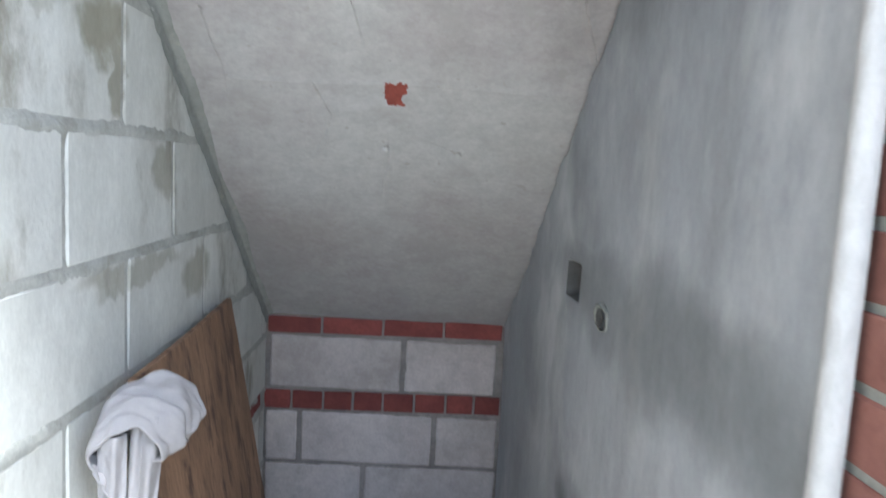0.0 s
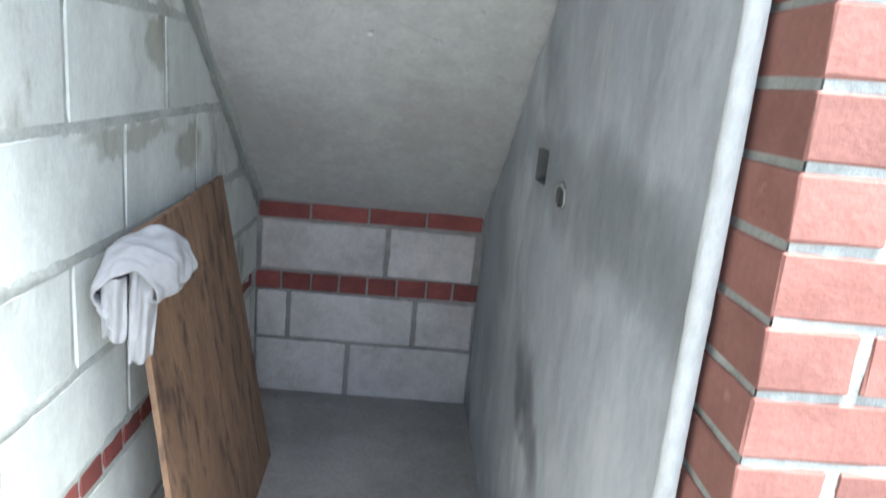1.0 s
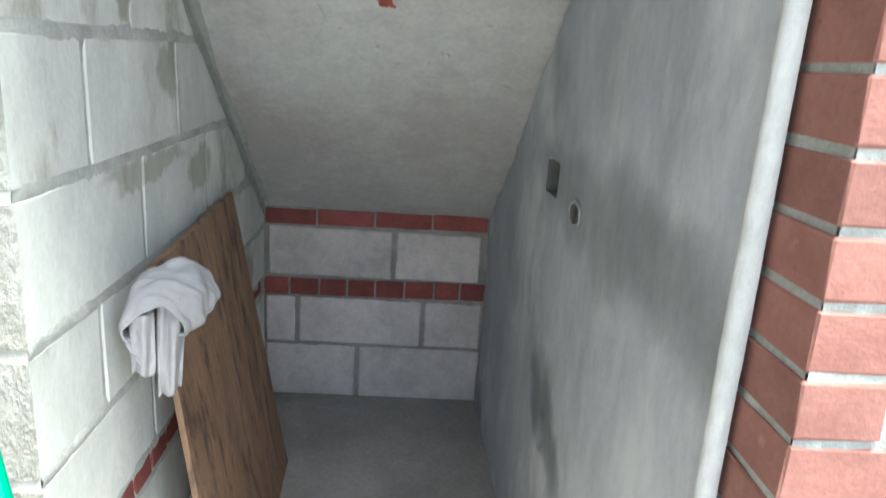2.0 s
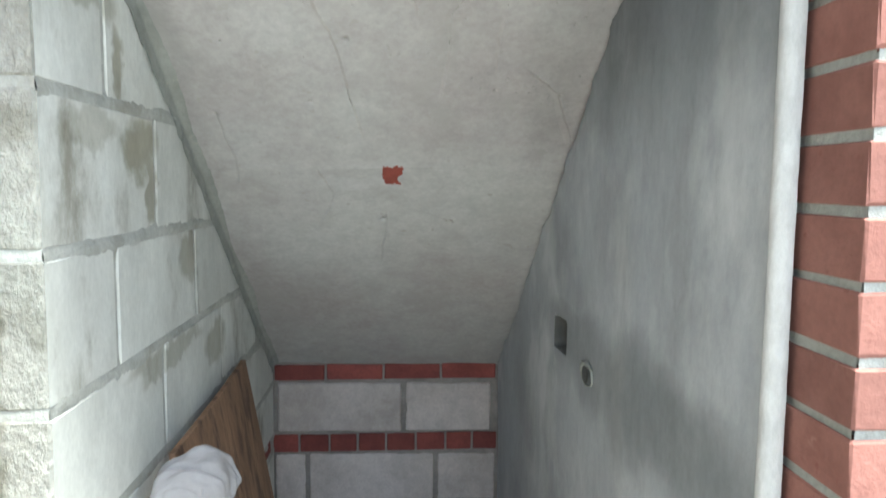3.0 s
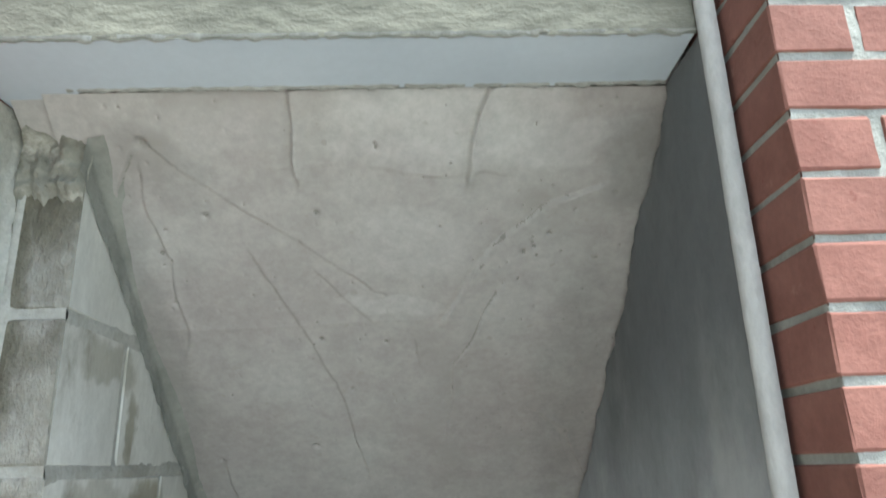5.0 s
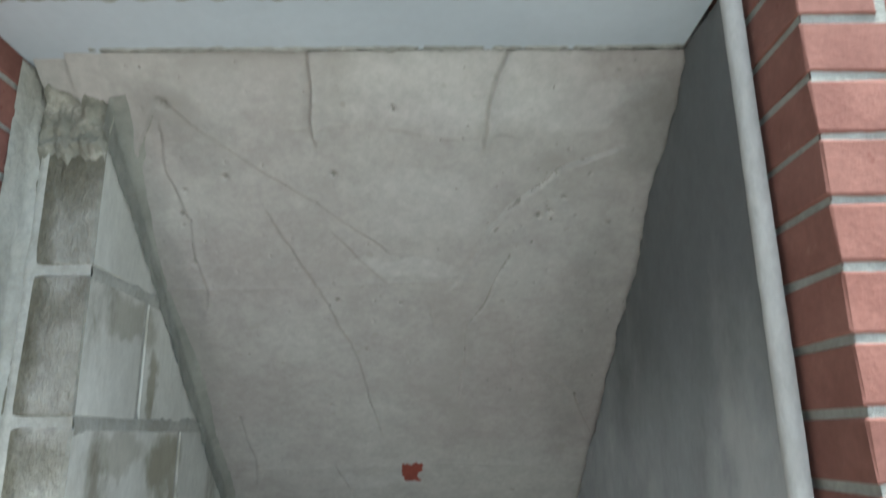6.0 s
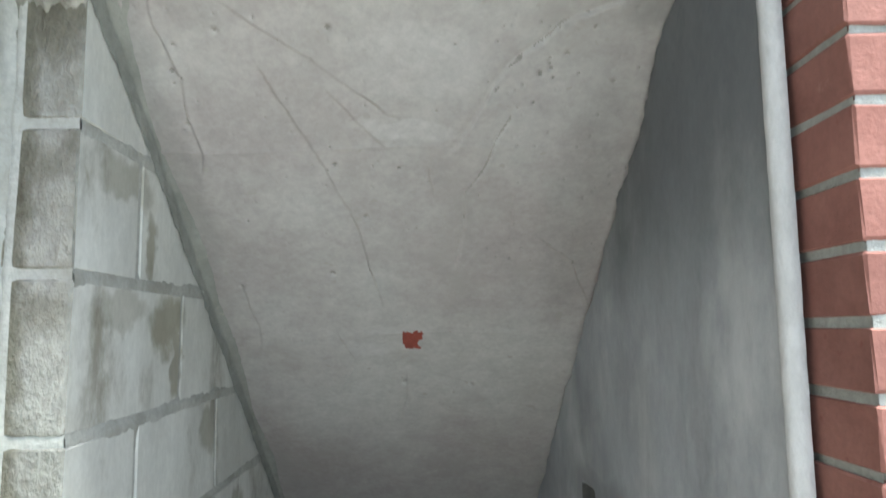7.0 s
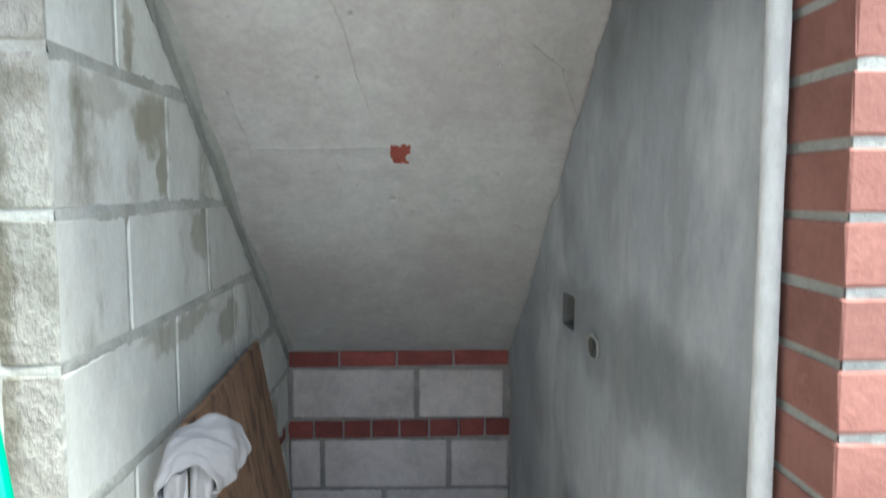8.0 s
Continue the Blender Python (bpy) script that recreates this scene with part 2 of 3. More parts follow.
def box_sheet(lo, hi):
    (x0, y0, z0), (x1, y1, z1) = lo, hi
    v = [(x, y, z) for z in (z0, z1) for y in (y0, y1) for x in (x0, x1)]
    return v, [(0, 2, 3, 1), (4, 5, 7, 6), (0, 1, 5, 4), (2, 6, 7, 3), (0, 4, 6, 2), (1, 3, 7, 5)]


def span(a, b, step):
    k = max(2, int(round((b - a) / step)) + 1)
    return [a + (b - a) * i / (k - 1) for i in range(k)]


FLOOR_Z, DEPTH, TOP = 0.072, 1.542, 2.039
SLOPE, RISE, LIP = 0.772, 1.985, -0.070


def slab_z(y):
    return RISE - SLOPE * y


def west_x(y):
    return -0.0176 * y


def east_x(y):
    return 0.8155 - 0.0306 * y


# ---- ground and floor ----
ground = tagged(part("ground", from_sheets("ground", [sheet(span(-60, 60, 6), span(-60, 60, 6), lambda x, y: (x, y, 0.0))], [GROUND])),
                "grey concrete yard in front of the recess", "ground", kind="structure")
floor = tagged(part("floor", from_sheets("floor", [
    sheet(span(-0.13, 1.0, 0.02), span(-0.25, 1.6, 0.02), lambda x, y: (x, y, FLOOR_Z + 0.003 * fbm((x * 5, y * 5, 0)))),
    box_sheet((-0.13, -0.25, 0.0), (1.0, 1.6, FLOOR_Z - 0.01))], [FLOOR])),
    "rough grey concrete floor of the recess", "floor", kind="structure")

# unseen plain wall, added beside the opening to cut skylight from the west
tagged(part("yard_wall", from_sheets("yard_wall", [box_sheet((-1.35, -5.0, 0.0), (-1.2, -0.34, 6.0))], [BEAM], smooth=False)),
       "unseen plain grey wall added beside the facade to block skylight", "wall", kind="structure")

# ---- sloping ceiling: underside of a stair slab with film creases, pits and a red spot ----
CREASES_FRONT = (  # x, y along each crease; the last number is its depth in mm, negative for a raised lip
    ((0.08, -0.011), (0.113, 0.019), (0.155, 0.048), (0.204, 0.085), (0.275, 0.126), (0.327, 0.165), (0.384, 0.205), 1.6),
    ((0.063, 0.029), (0.058, 0.086), (0.068, 0.151), (0.064, 0.222), (0.068, 0.266), (0.058, 0.302), 3),
    ((0.207, 0.154), (0.232, 0.215), (0.261, 0.273), (0.284, 0.32), (0.313, 0.382), (0.33, 0.481), (0.351, 0.591), 3),
    ((0.303, 0.181), (0.336, 0.217), (0.38, 0.259), 2),
    ((0.743, 0.052), (0.708, 0.067), (0.66, 0.084), (0.612, 0.126), (0.561, 0.167), (0.535, 0.228), (0.502, 0.265), 4))
CREASES_BACK = (
    ((0.597, 0.212), (0.567, 0.281), (0.53, 0.35), (0.521, 0.432), (0.514, 0.497), 3),
    ((0.299, -0.071), (0.297, -0.027), (0.287, 0.012), (0.288, 0.035), -9),
    ((0.571, -0.072), (0.558, -0.024), (0.547, 0.009), (0.543, 0.042), -9),
    ((0.695, 0.459), (0.745, 0.499), (0.763, 0.54), (0.802, 0.611), 6),
    ((0.613, 0.356), (0.618, 0.445), -2),
    ((0.459, 0.306), (0.465, 0.343), 2),
    ((0.03, 0.056), (0.059, 0.005), 4),
    ((0.405, 0.027), (0.455, 0.038), (0.512, 0.039), (0.57, 0.032), (0.604, 0.04), -1.4),
    ((0.258, 0.028), (0.291, 0.025), (0.342, 0.019), -1.4),
    ((0.249, 0.685), (0.28, 0.754), (0.235, 0.848), -2),
    ((0.464, 0.803), (0.553, 0.841), 2),
    ((0.064, 0.552), (0.072, 0.652), (0.063, 0.717), 2),
    ((0.396, 0.821), (0.377, 0.975), 2))
PITS = ((0.077, -0.01, 8), (0.144, 0.088, 5), (0.062, 0.142, 5), (0.077, 0.107, 4), (0.062, 0.222, 5), (0.257, 0.517, 6), (0.338, 0.393, 5), (0.41, -0.0, 4), (0.312, 0.087, 5), (0.678, 0.124, 5), (0.639, 0.151, 5), (0.655, 0.143, 4), (0.553, 0.841, 6), (0.065, 0.548, 5), (0.748, 0.499, 6), (0.407, 0.302, 4), (0.39, 0.835, 7), (0.294, 0.294, 5))

CHIPS = ((0.598, 0.135, 0.022, 0.008, -0.7), (0.572, 0.17, 0.018, 0.007, -0.65), (0.677, 0.081, 0.008, 0.005, -0.4), (0.638, 0.108, 0.006, 0.003, -0.6), (0.366, 0.193, 0.016, 0.004, 0.6), (0.4, 0.216, 0.012, 0.003, 0.2), (0.699, 0.071, 0.008, 0.003, -0.3))


def ceiling_mesh():
    xs, ys = np.arange(-0.04, 0.870, 0.002), np.arange(LIP, 1.60, 0.0022)
    X, Y = np.meshgrid(xs, ys)
    H, D = np.zeros_like(X), np.full_like(X, 9.0)
    rng = np.random.default_rng(4)
    for _ in range(26):  # slow waves of the formwork
        kx, ky, ph = rng.normal(0, 9), rng.normal(0, 9), rng.uniform(0, 6.28)
        H += 0.0007 * np.sin(kx * X + ky * Y + ph)
    for y0 in (0.265, 0.68):  # formwork joints across the slab
        H += 0.0012 * np.exp(-((Y - y0 - 0.004 * np.sin(9 * X)) / 0.004) ** 2)
    wob = 0.0022 * (np.sin(31 * X + 13 * Y) + np.sin(47 * Y - 29 * X)) + 0.0006 * np.sin(131 * X + 90 * Y)
    for *pts, mm in CREASES_FRONT + CREASES_BACK:
        best, side = np.full_like(X, 9.0), np.zeros_like(X)
        for (ax, ay), (bx, by) in zip(pts, pts[1:]):
            dx, dy = bx - ax, by - ay
            s = np.clip(((X - ax) * dx + (Y - ay) * dy) / (dx * dx + dy * dy), 0, 1)
            d = np.hypot(X + wob - ax - s * dx, Y + 0.7 * wob - ay - s * dy)
            cross = ((X + wob - ax) * dy - (Y + 0.7 * wob - ay) * dx) / math.hypot(dx, dy)
            side = np.where(d < best, cross, side)
            best = np.minimum(best, d)
        H += -0.0009 * mm * np.exp(-(best / 0.0022) ** 2) + 0.0007 * abs(mm) * np.tanh(side / 0.002) * np.exp(-(best / 0.013) ** 2)
        D = np.minimum(D, best + 0.0003 * np.sin(60 * X + 31 * Y) + (0.009 if mm < 0 else 0.0003 if mm < 3 else 0.0))
    small = [(rng.uniform(0, 0.82), rng.uniform(-0.06, 0.45), rng.uniform(1.2, 2.8)) for _ in range(150)]
    small += [(0.64 + rng.normal(0, 0.055), 0.13 + rng.normal(0, 0.05), rng.uniform(1.2, 3.0)) for _ in range(34)]
    small += [(0.068 + rng.normal(0, 0.035), 0.155 + rng.normal(0, 0.08), rng.uniform(1.2, 2.8)) for _ in range(26)]
    small += [(0.68 + rng.normal(0, 0.06), 0.49 + rng.normal(0, 0.02), rng.uniform(1.2, 2.8)) for _ in range(22)]
    small += [(rng.uniform(0, 0.8), rng.uniform(0.35, 1.4), rng.uniform(1.2, 2.2)) for _ in range(40)]
    for px, py, mm in list(PITS) + small:
        i0, i1 = np.searchsorted(xs, (px - 0.02, px + 0.02))
        j0, j1 = np.searchsorted(ys, (py - 0.02, py + 0.02))
        d = np.hypot(X[j0:j1, i0:i1] - px, (Y[j0:j1, i0:i1] - py) * 1.3)
        H[j0:j1, i0:i1] -= 0.0011 * mm * np.exp(-(d / (0.001 * mm)) ** 2)
        D[j0:j1, i0:i1] = np.minimum(D[j0:j1, i0:i1], d - 0.0007 * mm + 0.0007)
    for px, py, long, wide, turn in CHIPS:  # scuffed patches beside the creases
        u = (X - px) * math.cos(turn) + (Y - py) * math.sin(turn)
        v = (Y - py) * math.cos(turn) - (X - px) * math.sin(turn)
        q = np.hypot(u / long, v / wide) + 0.35 * np.sin(190 * X + 70 * Y) * np.sin(150 * Y - 60 * X)
        H -= 0.0022 * np.clip(1.15 - q, 0, 1)
        D = np.where(q < 0.32, 0.0, D)
    norm = math.hypot(1, SLOPE)
    Z = RISE - SLOPE * Y - H / norm
    Yp = Y - H * SLOPE / norm
    verts = np.stack([X, Yp, Z], -1).reshape(-1, 3)
    h, w = X.shape
    idx = np.arange(h * w).reshape(h, w)
    quads = np.stack([idx[:-1, :-1], idx[1:, :-1], idx[1:, 1:], idx[:-1, 1:]], -1).reshape(-1, 4)
    dc = ((D[:-1, :-1] + D[1:, 1:] + D[1:, :-1] + D[:-1, 1:]) / 4).ravel()
    cx, cy = X[:-1, :-1].ravel(), Y[:-1, :-1].ravel()
    ang = np.arctan2(cy - 0.698, cx - 0.414)
    spot = np.maximum(np.abs(cx - 0.414) / 0.0215, np.abs(cy - 0.698) / 0.025) + 0.06 * np.sin(3 * ang + 0.6) + 0.05 * np.sin(11 * ang) + 0.04 * np.sin(23 * ang) + 0.06 * np.sin(300 * cx + 90 * cy)
    bite = (np.hypot(cx - 0.436, (cy - 0.709) * 0.9) < 0.0105)
    # crease lines and pits get the tone that has their shade in it
    index = np.where(dc < 0.0010, 1, 0)
    index[(spot < 1) & ~bite] = 2
    me = bpy.data.meshes.new("ceiling")
    back = box_sheet((0, 0, 0), (1, 1, 1))
    top = [(x, y, RISE - SLOPE * y + up) for up in (0.012, 0.19) for y in (LIP - 0.004, 1.66) for x in (-0.09, 0.95)]
    faces = quads.tolist() + [tuple(k + len(verts) for k in q) for q in back[1]]
    me.from_pydata(verts.tolist() + top, [], faces)
    for m in (CEILING, CRACK, RED_MARK):
        me.materials.append(m)
    me.polygons.foreach_set("material_index", index.tolist() + [0] * 6)
    me.polygons.foreach_set("use_smooth", [True] * len(quads) + [False] * 6)
    me.update()
    return me


ceiling = tagged(part("ceiling", ceiling_mesh()), "sloping grey cast concrete stair underside with creases, pits and a red spot", "ceiling", kind="structure")

# ---- west wall: pale blocks in grey mortar ----
ROWS_WEST = (  # bottom, top, first joint, distance between joints
    (0.072, 0.268, 0.420, 0.42), (0.284, 0.474, 0.210, 0.42), (0.541, 0.717, 0.426, 0.42), (0.731, 0.912, 0.216, 0.42),
    (0.926, 1.123, 0.426, 0.42), (1.137, 1.327, 0.221, 0.418), (1.341, 1.540, 0.408, 0.43), (1.554, 1.742, 0.203, 0.42),
    (1.756, 1.95, 0.42, 0.42))
LEVELS = (0.276, 0.478, 0.536, 0.724, 0.919, 1.130, 1.334, 1.547, 1.749, 1.955)


def west_relief(y, z):
    near = min(abs(z - k + 0.005 * math.sin(7 * y + 5 * k) + 0.004 * fbm((y * 9, k, 2))) for k in LEVELS)
    r = -0.0027 + 0.0006 * fbm((y * 40, z * 40, 8))
    return r + (0.0036 + 0.0026 * fbm((y * 14, z * 10, 3.1)) + 0.0018 * fbm((y * 50, z * 50, 4))) * math.exp(-(near / 0.0135) ** 2)


wall_west = tagged(part("wall_west", from_sheets("wall_west", [
    sheet(span(0, DEPTH + 0.03, 0.007), span(0, TOP - 0.004, 0.007), lambda y, z: (west_relief(y, z) + west_x(y), y + 0.002, z), lambda y, z: z < slab_z(y) - 0.012),
    sheet(span(-0.098, -0.001, 0.006), span(0, TOP - 0.002, 0.008), lambda x, z: (x, 0.004 - 0.5 * west_relief(x + 4, z) - 0.003 - 0.010 * max(0.0, 1 - abs(x + 0.083) / 0.012), z)),
    ([(x, y, z) for x in (-0.084, -0.042) for y, z in ((0.012, 0), (1.6, 0), (1.6, slab_z(1.6)), (0.012, slab_z(0.012)))],
     [(0, 1, 2, 3), (7, 6, 5, 4), (0, 4, 5, 1), (1, 5, 6, 2), (2, 6, 7, 3), (3, 7, 4, 0)])], [MORTAR])),
    "pale block side wall with smeared grey mortar joints", "wall", kind="structure")


def cut_block(lo, hi, plane=None, bevel=0.005, seed=0, mats=(BLOCK,), end=False):
    bm = box_bm(lo, hi, bevel, 0.0012, seed)
    if plane:
        bmesh.ops.bisect_plane(bm, geom=bm.verts[:] + bm.edges[:] + bm.faces[:], plane_co=plane[0], plane_no=plane[1], clear_outer=True)
        bmesh.ops.holes_fill(bm, edges=[e for e in bm.edges if len(e.link_faces) == 1])
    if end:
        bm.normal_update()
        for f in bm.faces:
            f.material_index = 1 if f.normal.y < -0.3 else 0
    return mesh_of(bm, "block", *mats)


seed = 0
for z0, z1, first, step in ROWS_WEST:
    cuts = [0.0] + [first + step * k for k in range(5) if first + step * k < DEPTH - 0.03] + [DEPTH]
    for y0, y1 in zip(cuts, cuts[1:]):
        a, b = y0 + (0.006 if y0 else -0.001), y1 - 0.006
        if slab_z(a) - 0.08 < z0:
            continue
        seed += 1
        plane = ((0, 0, slab_z(0) - 0.036), (0, SLOPE, 1)) if slab_z(b) - 0.06 < z1 else None
        tilt = random.Random(seed).uniform(-0.0005, 0.0008)
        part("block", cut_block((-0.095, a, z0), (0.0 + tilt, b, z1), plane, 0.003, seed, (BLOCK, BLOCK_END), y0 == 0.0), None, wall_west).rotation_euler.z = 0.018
header = mesh_of(box_bm((-0.084, 0.004, 0), (0.0005, 0.0855, 0.046), 0.003, 0.0008, 5), "brick", BAND)
for k in range(-1, 17):
    y = 0.0375 + 0.0895 * k
    if y > 0.0 and y < DEPTH - 0.1:
        part("brick", header, None, wall_west).location = (west_x(y), y, 0.484 + 0.012 * y)

# ---- north wall: blocks with two red brick courses ----
def north_relief(x, z):
    return 0.0045 - 0.004 * fbm((x * 14, z * 14, 6)) - 0.002 * fbm((x * 60, z * 60, 2))


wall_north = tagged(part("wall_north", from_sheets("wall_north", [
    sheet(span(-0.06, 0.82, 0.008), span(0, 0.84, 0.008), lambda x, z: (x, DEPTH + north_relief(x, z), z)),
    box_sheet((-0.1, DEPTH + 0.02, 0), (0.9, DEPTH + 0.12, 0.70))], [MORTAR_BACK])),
    "low back wall of grey blocks with two red brick courses", "wall", kind="structure")
for z0, z1, edges in ((0.072, 0.274, (-0.03, 0.312, 0.775)), (0.286, 0.460, (-0.03, 0.090, 0.549, 0.772)), (0.543, 0.722, (-0.021, 0.434, 0.755))):
    for x0, x1 in zip(edges, edges[1:]):
        seed += 1
        part("block", cut_block((x0 + 0.008, DEPTH, z0), (x1 - 0.008, DEPTH + 0.1, z1), None, 0.005, seed, (BLOCK_BACK,)), None, wall_north)
for z0, z1, edges in ((0.470, 0.536, (-0.035, 0.062, 0.169, 0.270, 0.371, 0.477, 0.585, 0.681, 0.772)), (0.732, 0.790, (-0.026, 0.157, 0.362, 0.566, 0.766))):
    for x0, x1 in zip(edges, edges[1:]):
        seed += 1
        drop = 0.004 + 0.010 * (x0 + x1) / 2
        part("brick", mesh_of(box_bm((x0 + 0.004, DEPTH - 0.003, z0 + drop - 0.004), (x1 - 0.004, DEPTH + 0.09, z1 + drop - 0.008), 0.003, 0.001, seed), "brick", BAND), None, wall_north)

# mortar strip where the blocks meet the sloping slab
def fillet_place(s, v):
    wide = 0.020 + 0.006 * fbm((v * 9, 1.5, 0)) + 0.004 * fbm((v * 40, 4, 0)) + 0.012 * max(0.0, 1 - v / 0.3)
    low = 0.038 + 0.009 * fbm((v * 11, 7, 0)) + 0.004 * fbm((v * 50, 9, 0)) + 0.01 * max(0.0, 1 - v / 0.15)
    if s < 0.5:
        k = 1 - 2 * s
        return (west_x(v) + 0.0015 + 0.004 * (1 - k) + 0.003 * fbm((v * 30, k * 2, 5)), v, slab_z(v) - 0.004 - low * k - 0.002)
    k = 2 * s - 1
    return (west_x(v) + 0.0055 + wide * k, v, slab_z(v) - 0.0065 * (1 - k) + 0.004 * k * k)


part("mortar_fillet", from_sheets("mortar_fillet", [sheet(span(0, 1, 0.1), span(-0.022, DEPTH, 0.006), fillet_place)], [FILLET]), None, wall_west,
     "dark ragged mortar strip under the slab")

# ---- east wall: cement plaster with a rounded outer edge ----
def east_place(y, z):
    r = 0.0035 * fbm((y * 3.1, z * 2.3, 5)) + 0.0012 * fbm((y * 12, z * 5, 2)) + 0.0005 * fbm((y * 40, z * 16, 7))
    hole = max(abs(y - 0.650) / 0.046, abs(z - 1.092) / 0.036)
    r -= 0.028 * max(0.0, min(1.0, (1.0 - hole) * 6))
    d = math.hypot((y - 0.50) / 1.3, (z - 0.545) * 0.8)
    r += 0.004 * math.exp(-((d - 0.03) / 0.01) ** 2) - 0.007 * math.exp(-(d / 0.02) ** 2)
    lip = slab_z(y) - z
    r += (0.009 * fbm((y * 6, 2, 3)) + 0.006 * fbm((y * 17, 2, 6)) + 0.0025 * fbm((y * 60, 2, 8))) * math.exp(-(max(lip, 0.0) / 0.045) ** 2) if y > LIP else 0
    r -= 0.012 * max(0.0, 1 - lip / (0.02 + 0.015 * fbm((y * 14, 0, 3)))) if lip < 0.05 and y > LIP else 0
    r -= 0.010 * math.exp(-((DEPTH - y) / 0.02) ** 2)
    return (east_x(y) - r, y, z)


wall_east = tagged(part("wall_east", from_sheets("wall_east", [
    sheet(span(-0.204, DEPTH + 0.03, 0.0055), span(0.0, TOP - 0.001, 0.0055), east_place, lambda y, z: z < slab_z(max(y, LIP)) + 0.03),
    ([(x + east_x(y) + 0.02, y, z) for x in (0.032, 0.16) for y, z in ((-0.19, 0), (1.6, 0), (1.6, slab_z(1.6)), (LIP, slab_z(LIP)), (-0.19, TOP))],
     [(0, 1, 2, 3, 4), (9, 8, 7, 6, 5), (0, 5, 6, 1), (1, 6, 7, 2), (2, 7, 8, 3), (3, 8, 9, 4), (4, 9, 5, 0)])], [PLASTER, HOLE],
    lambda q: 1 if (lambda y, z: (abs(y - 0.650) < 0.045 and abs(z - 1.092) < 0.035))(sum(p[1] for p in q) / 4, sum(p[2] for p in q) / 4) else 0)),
    "grey cement plastered side wall with patches of dampness, painted shade at its top and small holes", "wall", kind="structure")


def rim_place(a, b):
    gap = 0.55 + 0.45 * math.cos(a - 0.9)
    tube = 0.0055 * (0.2 + 0.65 * gap) * (1 + 0.35 * fbm((math.cos(a) * 4, math.sin(a) * 4, b)))
    rad = 0.022 + tube * math.cos(b) + 0.003 * fbm((math.cos(a) * 2, math.sin(a) * 2, 7))
    y = 0.426 + 1.5 * rad * math.cos(a)
    return (east_x(y) - 0.001 - tube * 1.5 * max(-0.4, math.sin(b)), y, 1.062 + rad * math.sin(a))


part("broken_rim", from_sheets("broken_rim", [sheet(span(0, 2 * math.pi, 0.14), span(0, 2 * math.pi, 0.6), rim_place)], [FILLET]), None, wall_east, "broken pale plaster rim round a hole")
# flat disc on the wall, the hole's shade put into its colour
part("hole", from_sheets("hole", [sheet(span(0, 2 * math.pi, 0.2), [0.0, 0.5, 1.0], lambda a, k: (
    east_x(0.426 + 0.021 * k * math.cos(a)) - 0.0045 - 0.002 * k, 0.426 + 0.021 * k * math.cos(a), 1.062 + 0.017 * k * math.sin(a)))], [HOLE]), None, wall_east, "flat dark disc painted as the shade in a hole")


def edge_place(s, z):
    a = -0.9 + s * 2.9
    wob = 0.0012 * fbm((z * 4, 2, 0)) + 0.0008 * fbm((z * 26, 5, 0))
    wide = 0.0132 + 0.0008 * fbm((z * 5, 9, 0)) + 0.0006 * fbm((z * 45, 12, 0))
    return (0.827 - wide * math.cos(a), -0.206 - (0.0135 + wob) * math.sin(a), z)


part("rounded_edge", from_sheets("rounded_edge", [sheet(span(0, 1, 0.1), span(0.0, 2.6, 0.008), edge_place)], [EDGE]), None, wall_east,
     "pale smooth rounded cement edge, skylight painted into its colour")

# ---- beam across the opening with a painted underside ----
def soffit_place(x, y):
    return (x, y, TOP + 0.0015 * fbm((x * 6, y * 6, 1)))


BEAM_Y, BEAM_X = -0.195, (-0.101, 0.8155)
beam = tagged(part("beam", from_sheets("beam", [
    sheet(span(*BEAM_X, 0.008), span(TOP - 0.004, TOP + 0.067, 0.006), lambda x, z: (x, BEAM_Y - 0.002 + 0.0016 * fbm((x * 9, z * 30, 1)) - 0.0016 * fbm((x * 40, z * 60, 4)), z)),
    sheet(span(*BEAM_X, 0.008), span(TOP + 0.074, 3.4, 0.012), lambda x, z: (x, BEAM_Y - 0.007 + 0.002 * fbm((x * 9, z * 30, 1)), z)),
    box_sheet((BEAM_X[0], BEAM_Y + 0.006, TOP + 0.0055), (BEAM_X[1], 0.3, 3.4))], [BEAM])),
    "greenish weathered concrete beam over the opening", "beam", kind="structure")
part("painted_underside", from_sheets("painted_underside", [
    sheet(span(*BEAM_X, 0.008), span(BEAM_Y, LIP - 0.004, 0.006), soffit_place),
    sheet(span(BEAM_X[0], 0.012, 0.008), span(LIP - 0.004, -0.004, 0.006), soffit_place)], [SOFFIT]), None, beam, "pale blue-grey painted underside")
for name, y0, seed0 in (("paint_edge", BEAM_Y + 0.001, 3), ("mortar_edge", LIP - 0.008, 9)):
    part(name, from_sheets(name, [sheet(span(0, 1, 0.2), span(0.0 if seed0 == 9 else BEAM_X[0], BEAM_X[1], 0.005), lambda s, x: (
        x, y0 + (0.005 + 0.004 * fbm((x * 60, seed0, 0))) * math.cos(s * math.pi),
        TOP + 0.002 - max(0.0, 0.005 + 0.006 * fbm((x * 45, seed0, 2))) * math.sin(s * math.pi)))], [POINTING]), None, beam, "ragged pale edge")

